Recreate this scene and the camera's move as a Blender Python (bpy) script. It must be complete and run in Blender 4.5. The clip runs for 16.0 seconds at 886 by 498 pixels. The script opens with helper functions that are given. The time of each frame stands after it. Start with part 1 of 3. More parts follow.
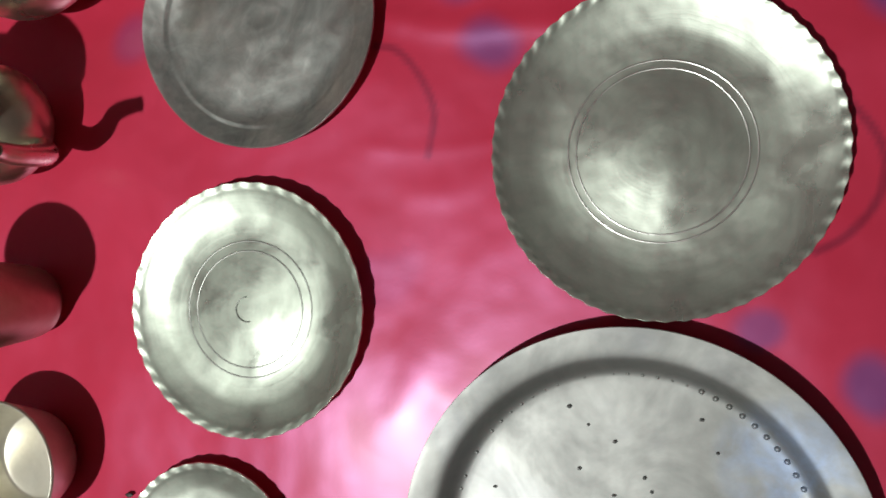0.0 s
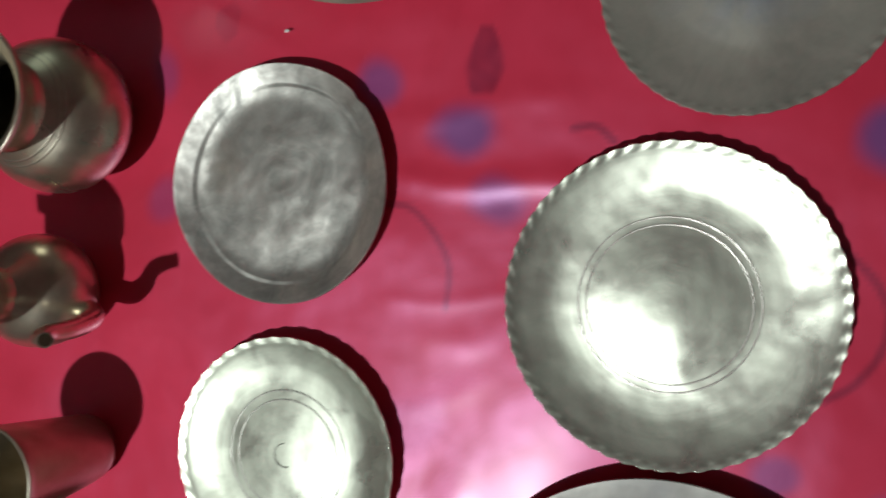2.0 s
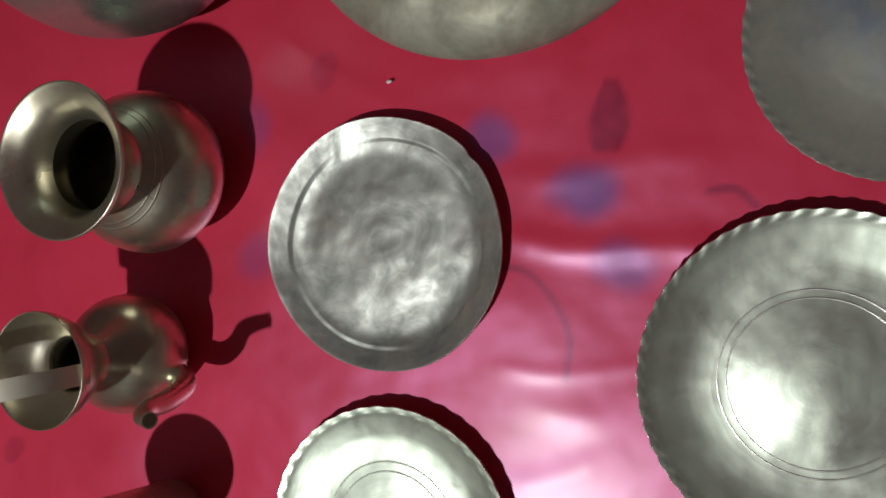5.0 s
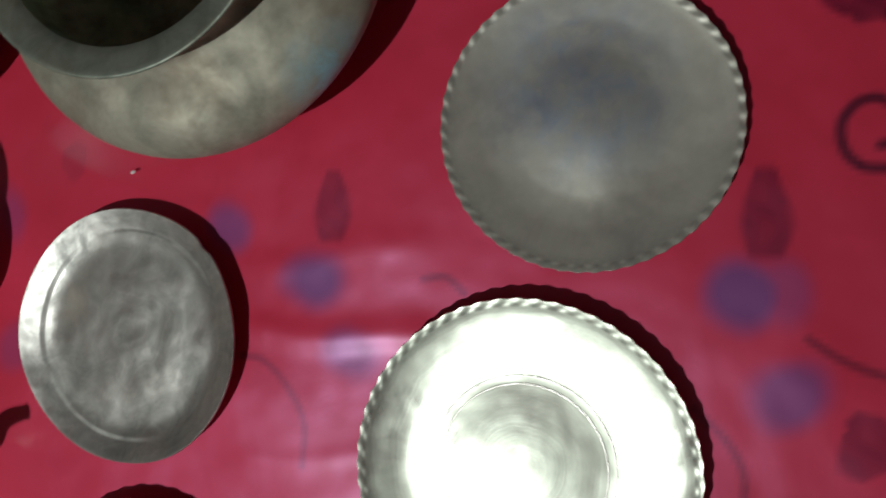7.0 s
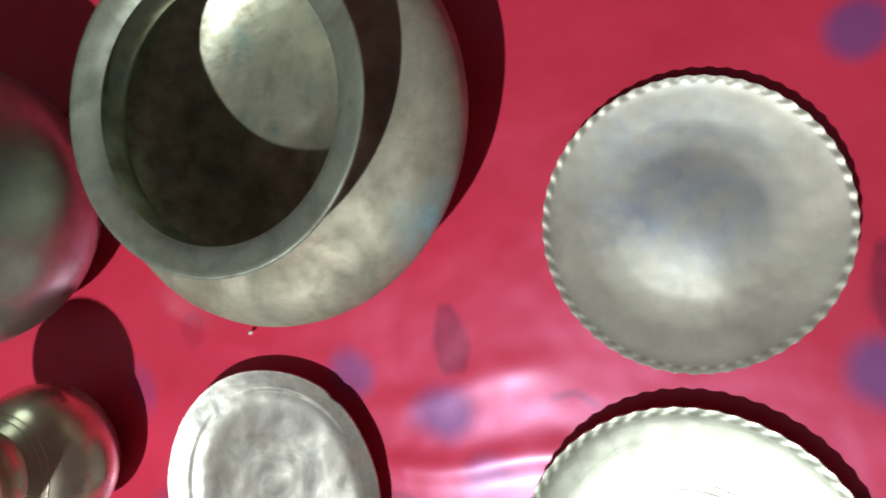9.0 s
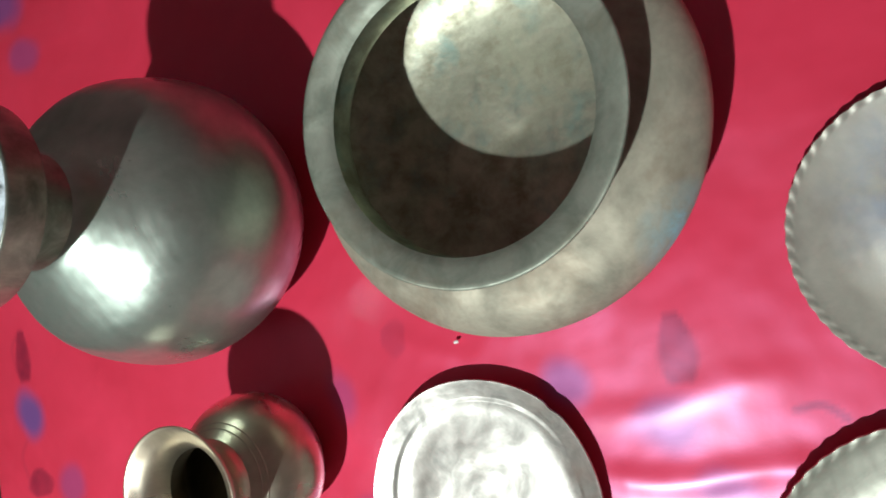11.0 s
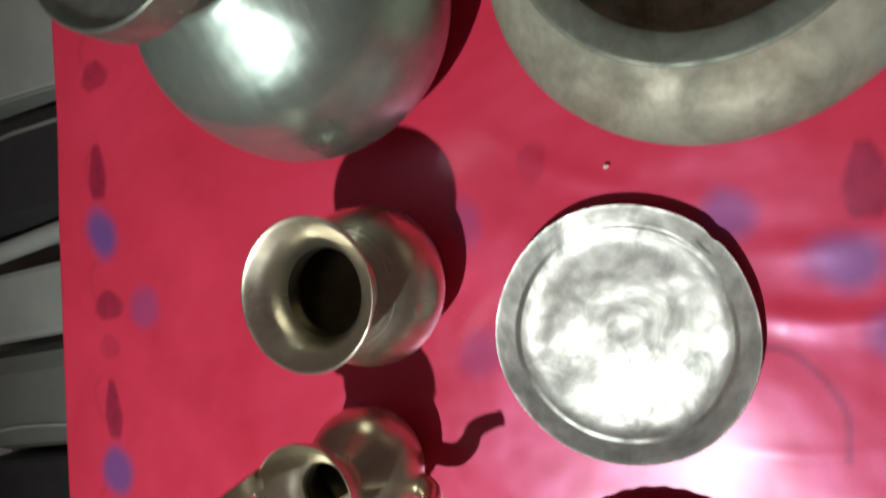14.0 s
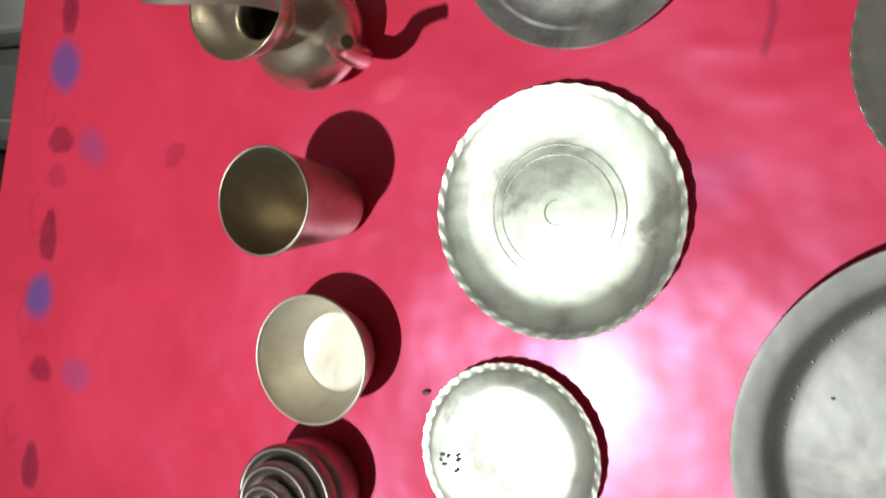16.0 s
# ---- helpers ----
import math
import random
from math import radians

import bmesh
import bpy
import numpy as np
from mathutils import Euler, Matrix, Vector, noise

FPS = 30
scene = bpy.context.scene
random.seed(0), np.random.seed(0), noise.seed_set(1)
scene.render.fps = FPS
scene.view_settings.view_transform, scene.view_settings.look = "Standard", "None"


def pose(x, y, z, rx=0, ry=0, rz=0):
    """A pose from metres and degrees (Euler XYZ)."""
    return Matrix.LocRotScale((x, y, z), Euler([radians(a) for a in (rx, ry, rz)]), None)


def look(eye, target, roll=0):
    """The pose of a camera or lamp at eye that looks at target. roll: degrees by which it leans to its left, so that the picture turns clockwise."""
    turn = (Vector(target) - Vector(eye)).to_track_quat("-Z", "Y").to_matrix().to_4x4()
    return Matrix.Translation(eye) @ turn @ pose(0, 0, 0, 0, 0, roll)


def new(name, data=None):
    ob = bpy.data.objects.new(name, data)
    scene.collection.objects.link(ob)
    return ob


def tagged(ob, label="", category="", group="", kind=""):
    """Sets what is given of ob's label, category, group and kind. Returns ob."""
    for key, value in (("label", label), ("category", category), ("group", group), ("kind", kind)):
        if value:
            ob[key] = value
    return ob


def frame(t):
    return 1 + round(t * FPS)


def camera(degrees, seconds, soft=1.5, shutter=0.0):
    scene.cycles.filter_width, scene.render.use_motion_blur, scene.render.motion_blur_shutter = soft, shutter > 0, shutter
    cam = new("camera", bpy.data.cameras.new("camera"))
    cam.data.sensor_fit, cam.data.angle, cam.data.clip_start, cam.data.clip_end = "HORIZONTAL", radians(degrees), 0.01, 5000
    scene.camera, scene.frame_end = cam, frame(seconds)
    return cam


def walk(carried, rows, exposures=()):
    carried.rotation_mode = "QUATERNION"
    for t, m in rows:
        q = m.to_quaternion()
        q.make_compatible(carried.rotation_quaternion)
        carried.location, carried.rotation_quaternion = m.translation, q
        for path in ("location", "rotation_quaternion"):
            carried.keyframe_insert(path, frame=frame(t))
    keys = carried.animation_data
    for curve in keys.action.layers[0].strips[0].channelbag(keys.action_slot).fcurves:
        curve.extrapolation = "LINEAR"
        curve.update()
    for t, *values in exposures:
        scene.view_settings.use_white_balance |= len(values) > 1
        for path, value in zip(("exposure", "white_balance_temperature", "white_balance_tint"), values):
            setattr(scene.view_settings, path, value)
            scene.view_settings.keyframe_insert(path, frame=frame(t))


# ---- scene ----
cam = camera(62.0, 16.0, soft=1.7, shutter=0.4)
# seconds; eye right, towards the cloth, along the cloth; yaw, pitch, roll, all from a wall-like cloth
PATH = [
    (0.0, 0.0086, -0.4536, 0.0102, 14.97, 1.01, -2.18),
    (0.5, 0.0248, -0.4449, 0.0244, 14.43, 1.36, -2.06),
    (1.0, 0.0504, -0.4373, 0.0665, 14.73, 0.87, -4.35),
    (1.5, 0.0585, -0.4407, 0.0951, 14.54, 2.11, -5.54),
    (2.0, 0.0369, -0.4719, 0.1034, 18.16, 1.77, -5.52),
    (2.5, 0.0039, -0.4840, 0.0965, 20.53, 0.65, -5.14),
    (3.0, -0.0460, -0.4879, 0.0946, 21.00, 0.65, -4.60),
    (3.5, -0.0729, -0.4804, 0.1154, 19.67, 0.09, -5.43),
    (4.0, -0.0661, -0.4723, 0.1372, 19.49, 0.86, -5.89),
    (6.5, 0.0716, -0.4434, 0.1688, 17.43, 2.10, -5.82),
    (7.0, 0.1143, -0.4273, 0.1786, 15.93, 3.17, -7.76),
    (7.5, 0.1335, -0.4175, 0.1931, 15.64, 4.33, -10.02),
    (8.0, 0.1321, -0.4238, 0.2252, 16.38, 2.78, -15.04),
    (8.5, 0.1215, -0.4325, 0.2333, 18.55, 5.52, -17.27),
    (9.0, 0.0972, -0.4473, 0.2479, 19.51, 5.93, -17.91),
    (9.5, 0.0777, -0.4583, 0.2552, 21.80, 6.68, -18.26),
    (10.0, 0.0556, -0.4669, 0.2587, 23.72, 7.67, -17.57),
    (12.5, -0.0660, -0.4920, 0.3160, 24.60, 7.42, -19.62),
    (13.0, -0.0930, -0.4961, 0.3113, 24.06, 7.81, -18.75),
    (13.5, -0.1078, -0.4937, 0.2872, 24.47, 5.56, -15.87),
    (14.0, -0.1239, -0.4924, 0.2281, 24.62, 3.47, -12.47),
    (14.5, -0.1300, -0.4954, 0.1412, 23.96, 2.58, -8.50),
    (15.0, -0.1276, -0.4848, 0.0738, 24.44, 0.74, -4.91),
    (15.5, -0.1255, -0.4865, 0.0118, 24.19, 0.53, -2.32),
    (16.0, -0.1160, -0.4923, -0.0325, 24.19, -0.95, -0.51),
]
EXPOSURES = [(0.0, 0.01), (0.5, -0.04), (1.5, -0.2), (2.5, -0.13), (3.5, -0.09), (4.0, -0.1), (6.5, -0.7), (7.0, -0.48), (7.5, -0.28), (8.0, -0.08), (8.5, 0.18), (9.0, 0.54), (10.0, 0.78), (12.5, 0.68), (13.0, 0.60), (13.5, 0.46), (14.0, 0.28), (14.5, 0.37), (15.0, 0.46), (16.0, 0.53)]
walk(cam, [(t, pose(0, 0, 0, -90, 0, 0) @ pose(x, y, z, 0, 0, yaw) @ pose(0, 0, 0, 90 + pitch, 0, 0) @ pose(0, 0, 0, 0, 0, roll))
           for t, x, y, z, yaw, pitch, roll in PATH], EXPOSURES)

# ---- light: one small bulb over the near corner of the table and an added fill, in a plain room at night ----
LAMP = (-0.55, -0.55, 1.62)
bulb = bpy.data.lights.new("bulb", "SPOT")
bulb.energy, bulb.shadow_soft_size, bulb.color = 91.0, 0.020, (0.96, 0.99, 0.97)
bulb.spot_size, bulb.spot_blend = radians(73), 1.0
new("bulb", bulb).matrix_world = look(LAMP, (-0.32, 0.08, 0.0))
fill = bpy.data.lights.new("bulb_fill", "POINT")     # added fill lamp at the bulb's place, lifts the shadows by room bounce
fill.energy, fill.shadow_soft_size, fill.color = 1.8, 0.020, (0.96, 0.99, 0.97)
new("bulb_fill", fill).location = LAMP
world = bpy.data.worlds.new("night")
world.use_nodes = True
world.node_tree.nodes["Background"].inputs[0].default_value = (0.02, 0.022, 0.025, 1)
scene.world = world


# ---- materials ----
class Nodes:
    """A short hand for node trees."""

    def __init__(self, name):
        self.mat = bpy.data.materials.new(name)
        self.mat.use_nodes = True
        self.tree = self.mat.node_tree
        self.bsdf = self.tree.nodes["Principled BSDF"]

    def add(self, kind, **inputs):
        node = self.tree.nodes.new(kind)
        for key, value in inputs.items():
            node.inputs[key.replace("_", " ")].default_value = value
        return node

    def link(self, a, b):
        self.tree.links.new(a, b)

    def where(self):
        return self.add("ShaderNodeTexCoord").outputs["Object"]

    def noise(self, scale, detail=4.0, rough=0.55, distort=0.0, at=None):
        n = self.add("ShaderNodeTexNoise", Scale=scale, Detail=detail, Roughness=rough, Distortion=distort)
        self.link(at or self.where(), n.inputs["Vector"])
        return n.outputs["Fac"]

    def ramp(self, fac, stops):
        n = self.add("ShaderNodeValToRGB")
        el = n.color_ramp.elements
        while len(el) < len(stops):
            el.new(0.5)
        for e, (p, c) in zip(el, stops):
            e.position, e.color = p, (*c, 1) if len(c) == 3 else c
        self.link(fac, n.inputs["Fac"])
        return n.outputs["Color"]

    def span(self, fac, a, b, lo=0.0, hi=1.0):
        n = self.add("ShaderNodeMapRange")
        for i, v in enumerate((lo, hi, a, b)):
            n.inputs[i + 1].default_value = v
        self.link(fac, n.inputs[0])
        return n.outputs[0]

    def mix(self, fac, a, b, how="MIX"):
        n = self.tree.nodes.new("ShaderNodeMix")
        n.data_type, n.blend_type = "RGBA", how
        for sock, v in ((n.inputs[0], fac), (n.inputs[6], a), (n.inputs[7], b)):
            if isinstance(v, (int, float)):
                sock.default_value = v
            elif isinstance(v, tuple):
                sock.default_value = (*v, 1)
            else:
                self.link(v, sock)
        return n.outputs[2]

    def bump(self, height, strength, distance, under=None):
        n = self.add("ShaderNodeBump", Strength=strength, Distance=distance)
        self.link(height, n.inputs["Height"])
        if under:
            self.link(under, n.inputs["Normal"])
        return n.outputs["Normal"]


def metal(name, bright, dull, rough=(0.28, 0.5), tint=None, metallic=1.0, scale=18.0, dents=0.0015, stain=0.5, patch=None, swirl=0.6, dent_scale=26.0, wipe=0.06, rings=None):
    """Old hand-beaten metal: soft dents, cloudy tarnish, fine scratches. patch: a place, its radius and the colour of a stain there."""
    n = Nodes(name)
    cloud = n.noise(scale, 6, 0.6, swirl)
    fine = n.noise(scale * 9, 4, 0.6)
    colour = n.ramp(cloud, [(0.32, dull), (0.62, bright)])
    if tint:
        spots = n.span(n.noise(scale * 0.6, 5, 0.65, 0.3), 0.0, stain, 0.52, 0.72)
        colour = n.mix(spots, colour, tint)
    if patch:
        far = n.tree.nodes.new("ShaderNodeVectorMath")
        far.operation = "DISTANCE"
        n.link(n.where(), far.inputs[0])
        far.inputs[1].default_value = patch[0]
        worn = n.add("ShaderNodeMath")
        worn.operation = "MULTIPLY"
        n.link(n.span(far.outputs["Value"], 1.0, 0.0, patch[1] * 0.4, patch[1]), worn.inputs[0])
        n.link(n.span(n.noise(scale * 2.5, 5, 0.65, 0.4), 0.1, 0.95, 0.35, 0.65), worn.inputs[1])
        colour = n.mix(worn.outputs[0], colour, patch[2])
    colour = n.mix(0.18, colour, n.ramp(fine, [(0.3, (0.6, 0.6, 0.6)), (0.7, (1, 1, 1))]), "MULTIPLY")
    low = None
    if rings:
        # marks of beating and turning, running round the middle in uneven bands
        away = n.tree.nodes.new("ShaderNodeVectorMath")
        away.operation = "LENGTH"
        n.link(n.where(), away.inputs[0])
        bent = n.tree.nodes.new("ShaderNodeMath")
        bent.operation = "MULTIPLY_ADD"
        n.link(n.noise(30.0, 3, 0.55), bent.inputs[0])
        bent.inputs[1].default_value = rings[1]
        n.link(away.outputs["Value"], bent.inputs[2])
        band = n.noise(rings[0], 3, 0.6, at=bent.outputs[0])
        low = n.bump(band, rings[2], 0.004)
        colour = n.mix(rings[3], colour, n.ramp(band, [(0.38, (0.45, 0.45, 0.43)), (0.6, (1, 1, 1))]), "MULTIPLY")
    n.link(colour, n.bsdf.inputs["Base Color"])
    n.bsdf.inputs["Metallic"].default_value = metallic
    # wiping marks: noise drawn out along one direction
    long = n.add("ShaderNodeMapping", Scale=(260.0, 14.0, 60.0), Rotation=(0.0, 0.0, 0.7))
    n.link(n.where(), long.inputs["Vector"])
    wiped = n.noise(1.0, 3, 0.6, at=long.outputs["Vector"])
    both = n.mix(wipe, cloud, wiped)
    n.link(n.span(both, rough[1], rough[0], 0.34, 0.66), n.bsdf.inputs["Roughness"])
    low = n.bump(n.noise(dent_scale, 2, 0.45), 0.6, dents, low)
    n.link(n.bump(fine, 0.10, 0.0003, low), n.bsdf.inputs["Normal"])
    return n.mat


TIN = metal("tinned_brass", (0.70, 0.77, 0.65), (0.48, 0.53, 0.44), (0.25, 0.52), metallic=0.86, dents=0.0026, scale=24, swirl=0.5, dent_scale=22.0, rings=(120.0, 0.006, 0.02, 0.10))
TIN_WIDE = metal("pale_tinned_brass", (0.74, 0.80, 0.69), (0.52, 0.57, 0.48), (0.25, 0.46), metallic=0.88, dents=0.0034, scale=20, swirl=0.5, dent_scale=22.0, rings=(110.0, 0.010, 0.02, 0.12))
TIN_BLUE = metal("blued_tin", (0.60, 0.61, 0.53), (0.42, 0.43, 0.37), (0.36, 0.52), tint=(0.26, 0.27, 0.24), metallic=0.72, scale=17, stain=0.5, swirl=0.8, patch=((0.0, 0.022, 0.004), 0.066, (0.34, 0.41, 0.50)))
PEWTER = metal("grey_pewter", (0.66, 0.67, 0.62), (0.30, 0.31, 0.29), (0.34, 0.56), tint=(0.20, 0.20, 0.18), metallic=0.88, scale=27, dents=0.0048, stain=0.5, swirl=1.0, dent_scale=25.0, rings=(62.0, 0.05, 0.035, 0.45))
TRAY = metal("dull_aluminium", (0.38, 0.385, 0.36), (0.27, 0.275, 0.26), (0.46, 0.60), tint=(0.30, 0.31, 0.33), metallic=0.86, scale=16, patch=((0.092, 0.055, 0.003), 0.045, (0.36, 0.45, 0.62)))
ROUND = metal("worn_bell_metal", (0.50, 0.60, 0.53), (0.31, 0.40, 0.35), (0.24, 0.48), tint=(0.21, 0.26, 0.21), metallic=0.84, scale=16, stain=0.6, dents=0.003, swirl=0.3, wipe=0.2)
FLANGE = metal("tarnished_bell_metal", (0.42, 0.47, 0.40), (0.17, 0.21, 0.17), (0.34, 0.56), tint=(0.14, 0.16, 0.12), metallic=0.85, scale=34, stain=0.7, dents=0.003, swirl=0.5)
COPPER = metal("weathered_copper", (0.50, 0.49, 0.39), (0.29, 0.29, 0.23), (0.56, 0.78), tint=(0.24, 0.19, 0.13), metallic=0.55, scale=30, stain=0.65, dents=0.003, swirl=0.3, patch=((0.085, -0.098, 0.05), 0.034, (0.34, 0.58, 0.64)))
POT_INSIDE = metal("limed_pot_inside", (0.48, 0.51, 0.40), (0.26, 0.26, 0.19), (0.38, 0.54), tint=(0.26, 0.36, 0.31), metallic=0.97, scale=60, stain=0.9, swirl=0.2, dents=0.0005, dent_scale=80.0, patch=((0.10, 0.05, 0.05), 0.045, (0.30, 0.58, 0.54)))
RIM_GREEN = metal("oxidised_rim", (0.36, 0.41, 0.34), (0.18, 0.21, 0.17), (0.44, 0.66), tint=(0.20, 0.17, 0.11), metallic=0.7, scale=38, dents=0.003, stain=0.5)
BRASS = metal("brown_brass", (0.80, 0.77, 0.63), (0.54, 0.49, 0.36), (0.23, 0.41), tint=(0.30, 0.19, 0.10), metallic=0.96, scale=15)
# brass darkened: the shade inside the hollow pots is put into the colour
BRASS_SHADED = metal("shaded_brass_inside", (0.20, 0.17, 0.11), (0.11, 0.09, 0.06), (0.36, 0.5), metallic=0.9, scale=20)
BRASS_BROWN = metal("dull_brown_brass", (0.54, 0.49, 0.38), (0.36, 0.30, 0.21), (0.32, 0.46), tint=(0.26, 0.18, 0.10), metallic=0.92, scale=15)
BRASS_LIGHT = metal("pale_brass", (0.66, 0.63, 0.52), (0.50, 0.46, 0.36), (0.34, 0.46), metallic=0.9, scale=15)
WHITE_PAN = metal("whitish_floor", (0.76, 0.90, 0.97), (0.44, 0.56, 0.61), (0.4, 0.6), tint=(0.02, 0.03, 0.03), metallic=0.0, scale=120, stain=1.0, swirl=0.8)
CREAM = metal("pale_cream_brass", (0.80, 0.77, 0.66), (0.62, 0.58, 0.46), (0.36, 0.48), metallic=0.75, scale=15)
DARK_METAL = metal("sooty_brass", (0.40, 0.36, 0.33), (0.24, 0.21, 0.19), (0.34, 0.5), scale=20)
SPECK = metal("dark_speck", (0.10, 0.10, 0.09), (0.06, 0.06, 0.06), (0.5, 0.6), metallic=0.4)
LINE = metal("scratched_line", (0.44, 0.45, 0.41), (0.32, 0.33, 0.30), (0.4, 0.5))
LINE_PALE = metal("bright_line", (0.92, 0.92, 0.86), (0.8, 0.8, 0.74), (0.30, 0.40))


def plain(name, colour, rough=0.7, scale=8.0, vary=0.35, relief=0.002):
    n = Nodes(name)
    a = n.noise(scale, 6, 0.6, 0.3)
    dark = tuple(c * (1 - vary) for c in colour)
    n.link(n.ramp(a, [(0.3, dark), (0.7, colour)]), n.bsdf.inputs["Base Color"])
    n.bsdf.inputs["Roughness"].default_value = rough
    n.link(n.bump(n.noise(scale * 14, 4, 0.6), 0.3, relief), n.bsdf.inputs["Normal"])
    return n.mat


def cloth_material():
    """Shiny red printed plastic cloth; the print is a colour layer on the sheet."""
    n = Nodes("printed_cloth")
    attr = n.tree.nodes.new("ShaderNodeVertexColor")
    attr.layer_name = "print"
    sep = n.tree.nodes.new("ShaderNodeSeparateColor")
    n.link(attr.outputs["Color"], sep.inputs[0])
    base = n.ramp(n.noise(7.0, 5, 0.6, 0.5), [(0.3, (0.57, 0.026, 0.054)), (0.7, (0.70, 0.040, 0.086))])
    c = n.mix(sep.outputs[1], base, (0.13, 0.065, 0.24))
    c = n.mix(sep.outputs[0], c, (0.20, 0.008, 0.03))
    c = n.mix(sep.outputs[2], c, (0.05, 0.006, 0.018))
    n.link(c, n.bsdf.inputs["Base Color"])
    n.link(n.span(n.noise(5.0, 4, 0.6), 0.34, 0.46, 0.3, 0.7), n.bsdf.inputs["Roughness"])
    n.bsdf.inputs["Specular IOR Level"].default_value = 0.95
    n.bsdf.inputs["Specular Tint"].default_value = (0.95, 0.52, 1.0, 1)
    n.bsdf.inputs["Coat Weight"].default_value = 0.36
    n.bsdf.inputs["Coat Roughness"].default_value = 0.25
    soft = n.bump(n.noise(13.0, 2, 0.5), 0.5, 0.0085)
    n.link(n.bump(n.noise(300.0, 2, 0.5), 0.06, 0.0004, soft), n.bsdf.inputs["Normal"])
    return n.mat


CLOTH = cloth_material()
# kept very pale so the unseen walls and ceiling bounce more light
WALL = plain("wall_paint", (0.84, 0.84, 0.82), 0.85, 3.0, 0.12)
FLOOR = plain("grey_floor", (0.22, 0.235, 0.215), 0.6, 5.0, 0.3)
# floor slab made paler than the grey floor, to bounce light into shadows
FLOOR_BOUNCE = plain("pale_bounce_floor", (0.50, 0.51, 0.48), 0.7, 4.0, 0.2)
WOOD = plain("table_wood", (0.20, 0.11, 0.05), 0.6, 12.0, 0.4)
BLACK = plain("black_vinyl", (0.04, 0.04, 0.042), 0.5, 20.0, 0.3)
PALE = plain("pale_board", (0.42, 0.45, 0.41), 0.7, 6.0, 0.25)
TAN = plain("tan_wood", (0.34, 0.22, 0.10), 0.6, 10.0, 0.4)
CORD = plain("pale_cord", (0.45, 0.38, 0.30), 0.7, 40.0, 0.2)


# ---- makers ----
def finish(bm, name, material, smooth=True):
    bmesh.ops.recalc_face_normals(bm, faces=bm.faces)
    me = bpy.data.meshes.new(name)
    bm.to_mesh(me)
    bm.free()
    if smooth:
        me.polygons.foreach_set("use_smooth", [True] * len(me.polygons))
    me.materials.append(material)
    return me


def part(name, bm, material, parent=None, label="", smooth=True):
    """One bmesh as one mesh object, under a thing or a part."""
    ob = new(name, finish(bm, name, material, smooth))
    ob.parent = parent
    if label:
        ob["label"] = label
    return ob


def thing(name, x, y, z, label, category, group="", tilt=(0, 0), turn=0.0):
    ob = new(name)
    ob.matrix_world = pose(x, y, z, tilt[0], tilt[1], turn)
    return tagged(ob, label, category, group)


def smoothed(points, times=2):
    """Rounds the corners of a profile."""
    for _ in range(times):
        out = [points[0]]
        for (a, b), (c, d) in zip(points, points[1:]):
            out += [(a * 0.75 + c * 0.25, b * 0.75 + d * 0.25), (a * 0.25 + c * 0.75, b * 0.25 + d * 0.75)]
        points = out + [points[-1]]
    return points


def turned(profile, n=96, warp=None, bm=None):
    """A lathe: a profile of (radius, height) turned about z; warp(angle, radius, height) moves each point."""
    bm = bm or bmesh.new()
    rings = []
    for r, z in profile:
        if r < 1e-6:
            rings.append([bm.verts.new((0, 0, z))])
            continue
        ring = []
        for i in range(n):
            a = 2 * math.pi * i / n
            rr, zz = warp(a, r, z) if warp else (r, z)
            ring.append(bm.verts.new((rr * math.cos(a), rr * math.sin(a), zz)))
        rings.append(ring)
    for p, q in zip(rings, rings[1:]):
        if len(p) == 1 and len(q) == 1:
            continue
        for i in range(n):
            j = (i + 1) % n
            if len(p) == 1:
                bm.faces.new((p[0], q[i], q[j]))
            elif len(q) == 1:
                bm.faces.new((p[i], p[j], q[0]))
            else:
                bm.faces.new((p[i], p[j], q[j], q[i]))
    return bm


def shell(inside, thick=0.0012):
    """A closed profile: the inside from the middle out to the lip, then back along the outside."""
    pts = smoothed(inside)
    back = []
    for i, (r, z) in enumerate(pts):
        a, b = pts[max(0, i - 1)], pts[min(len(pts) - 1, i + 1)]
        dr, dz = b[0] - a[0], b[1] - a[1]
        l = math.hypot(dr, dz) or 1
        back.append((max(0.0, r + dz / l * thick), z - dr / l * thick))
    back[0] = (0.0, back[0][1])
    return pts + back[::-1]


def uneven(amount, seed, lobes=3):
    """A hand-made outline: a few slow waves round the rim."""
    rnd = random.Random(seed)
    waves = [(k, rnd.uniform(0.4, 1.0) * amount / k ** 0.6, rnd.uniform(0, 6.28)) for k in range(2, 2 + lobes)]
    return lambda a: 1 + sum(w * math.cos(k * a + p) for k, w, p in waves)


def tube(points, radius, sides=10, bm=None):
    """A round rod along points; radius may be a list."""
    bm = bm or bmesh.new()
    pts = [Vector(p) for p in points]
    rings, side = [], None
    for i, p in enumerate(pts):
        d = (pts[min(i + 1, len(pts) - 1)] - pts[max(i - 1, 0)]).normalized()
        if side is None:
            side = d.orthogonal().normalized()
        side = (side - d * side.dot(d)).normalized()
        other = d.cross(side)
        r = radius[i] if isinstance(radius, (list, tuple)) else radius
        rings.append([bm.verts.new(p + (side * math.cos(a) + other * math.sin(a)) * r) for a in (2 * math.pi * k / sides for k in range(sides))])
    for p, q in zip(rings, rings[1:]):
        for i in range(sides):
            bm.faces.new((p[i], p[(i + 1) % sides], q[(i + 1) % sides], q[i]))
    for ring in (rings[0], rings[-1]):
        bm.faces.new(ring)
    return bm


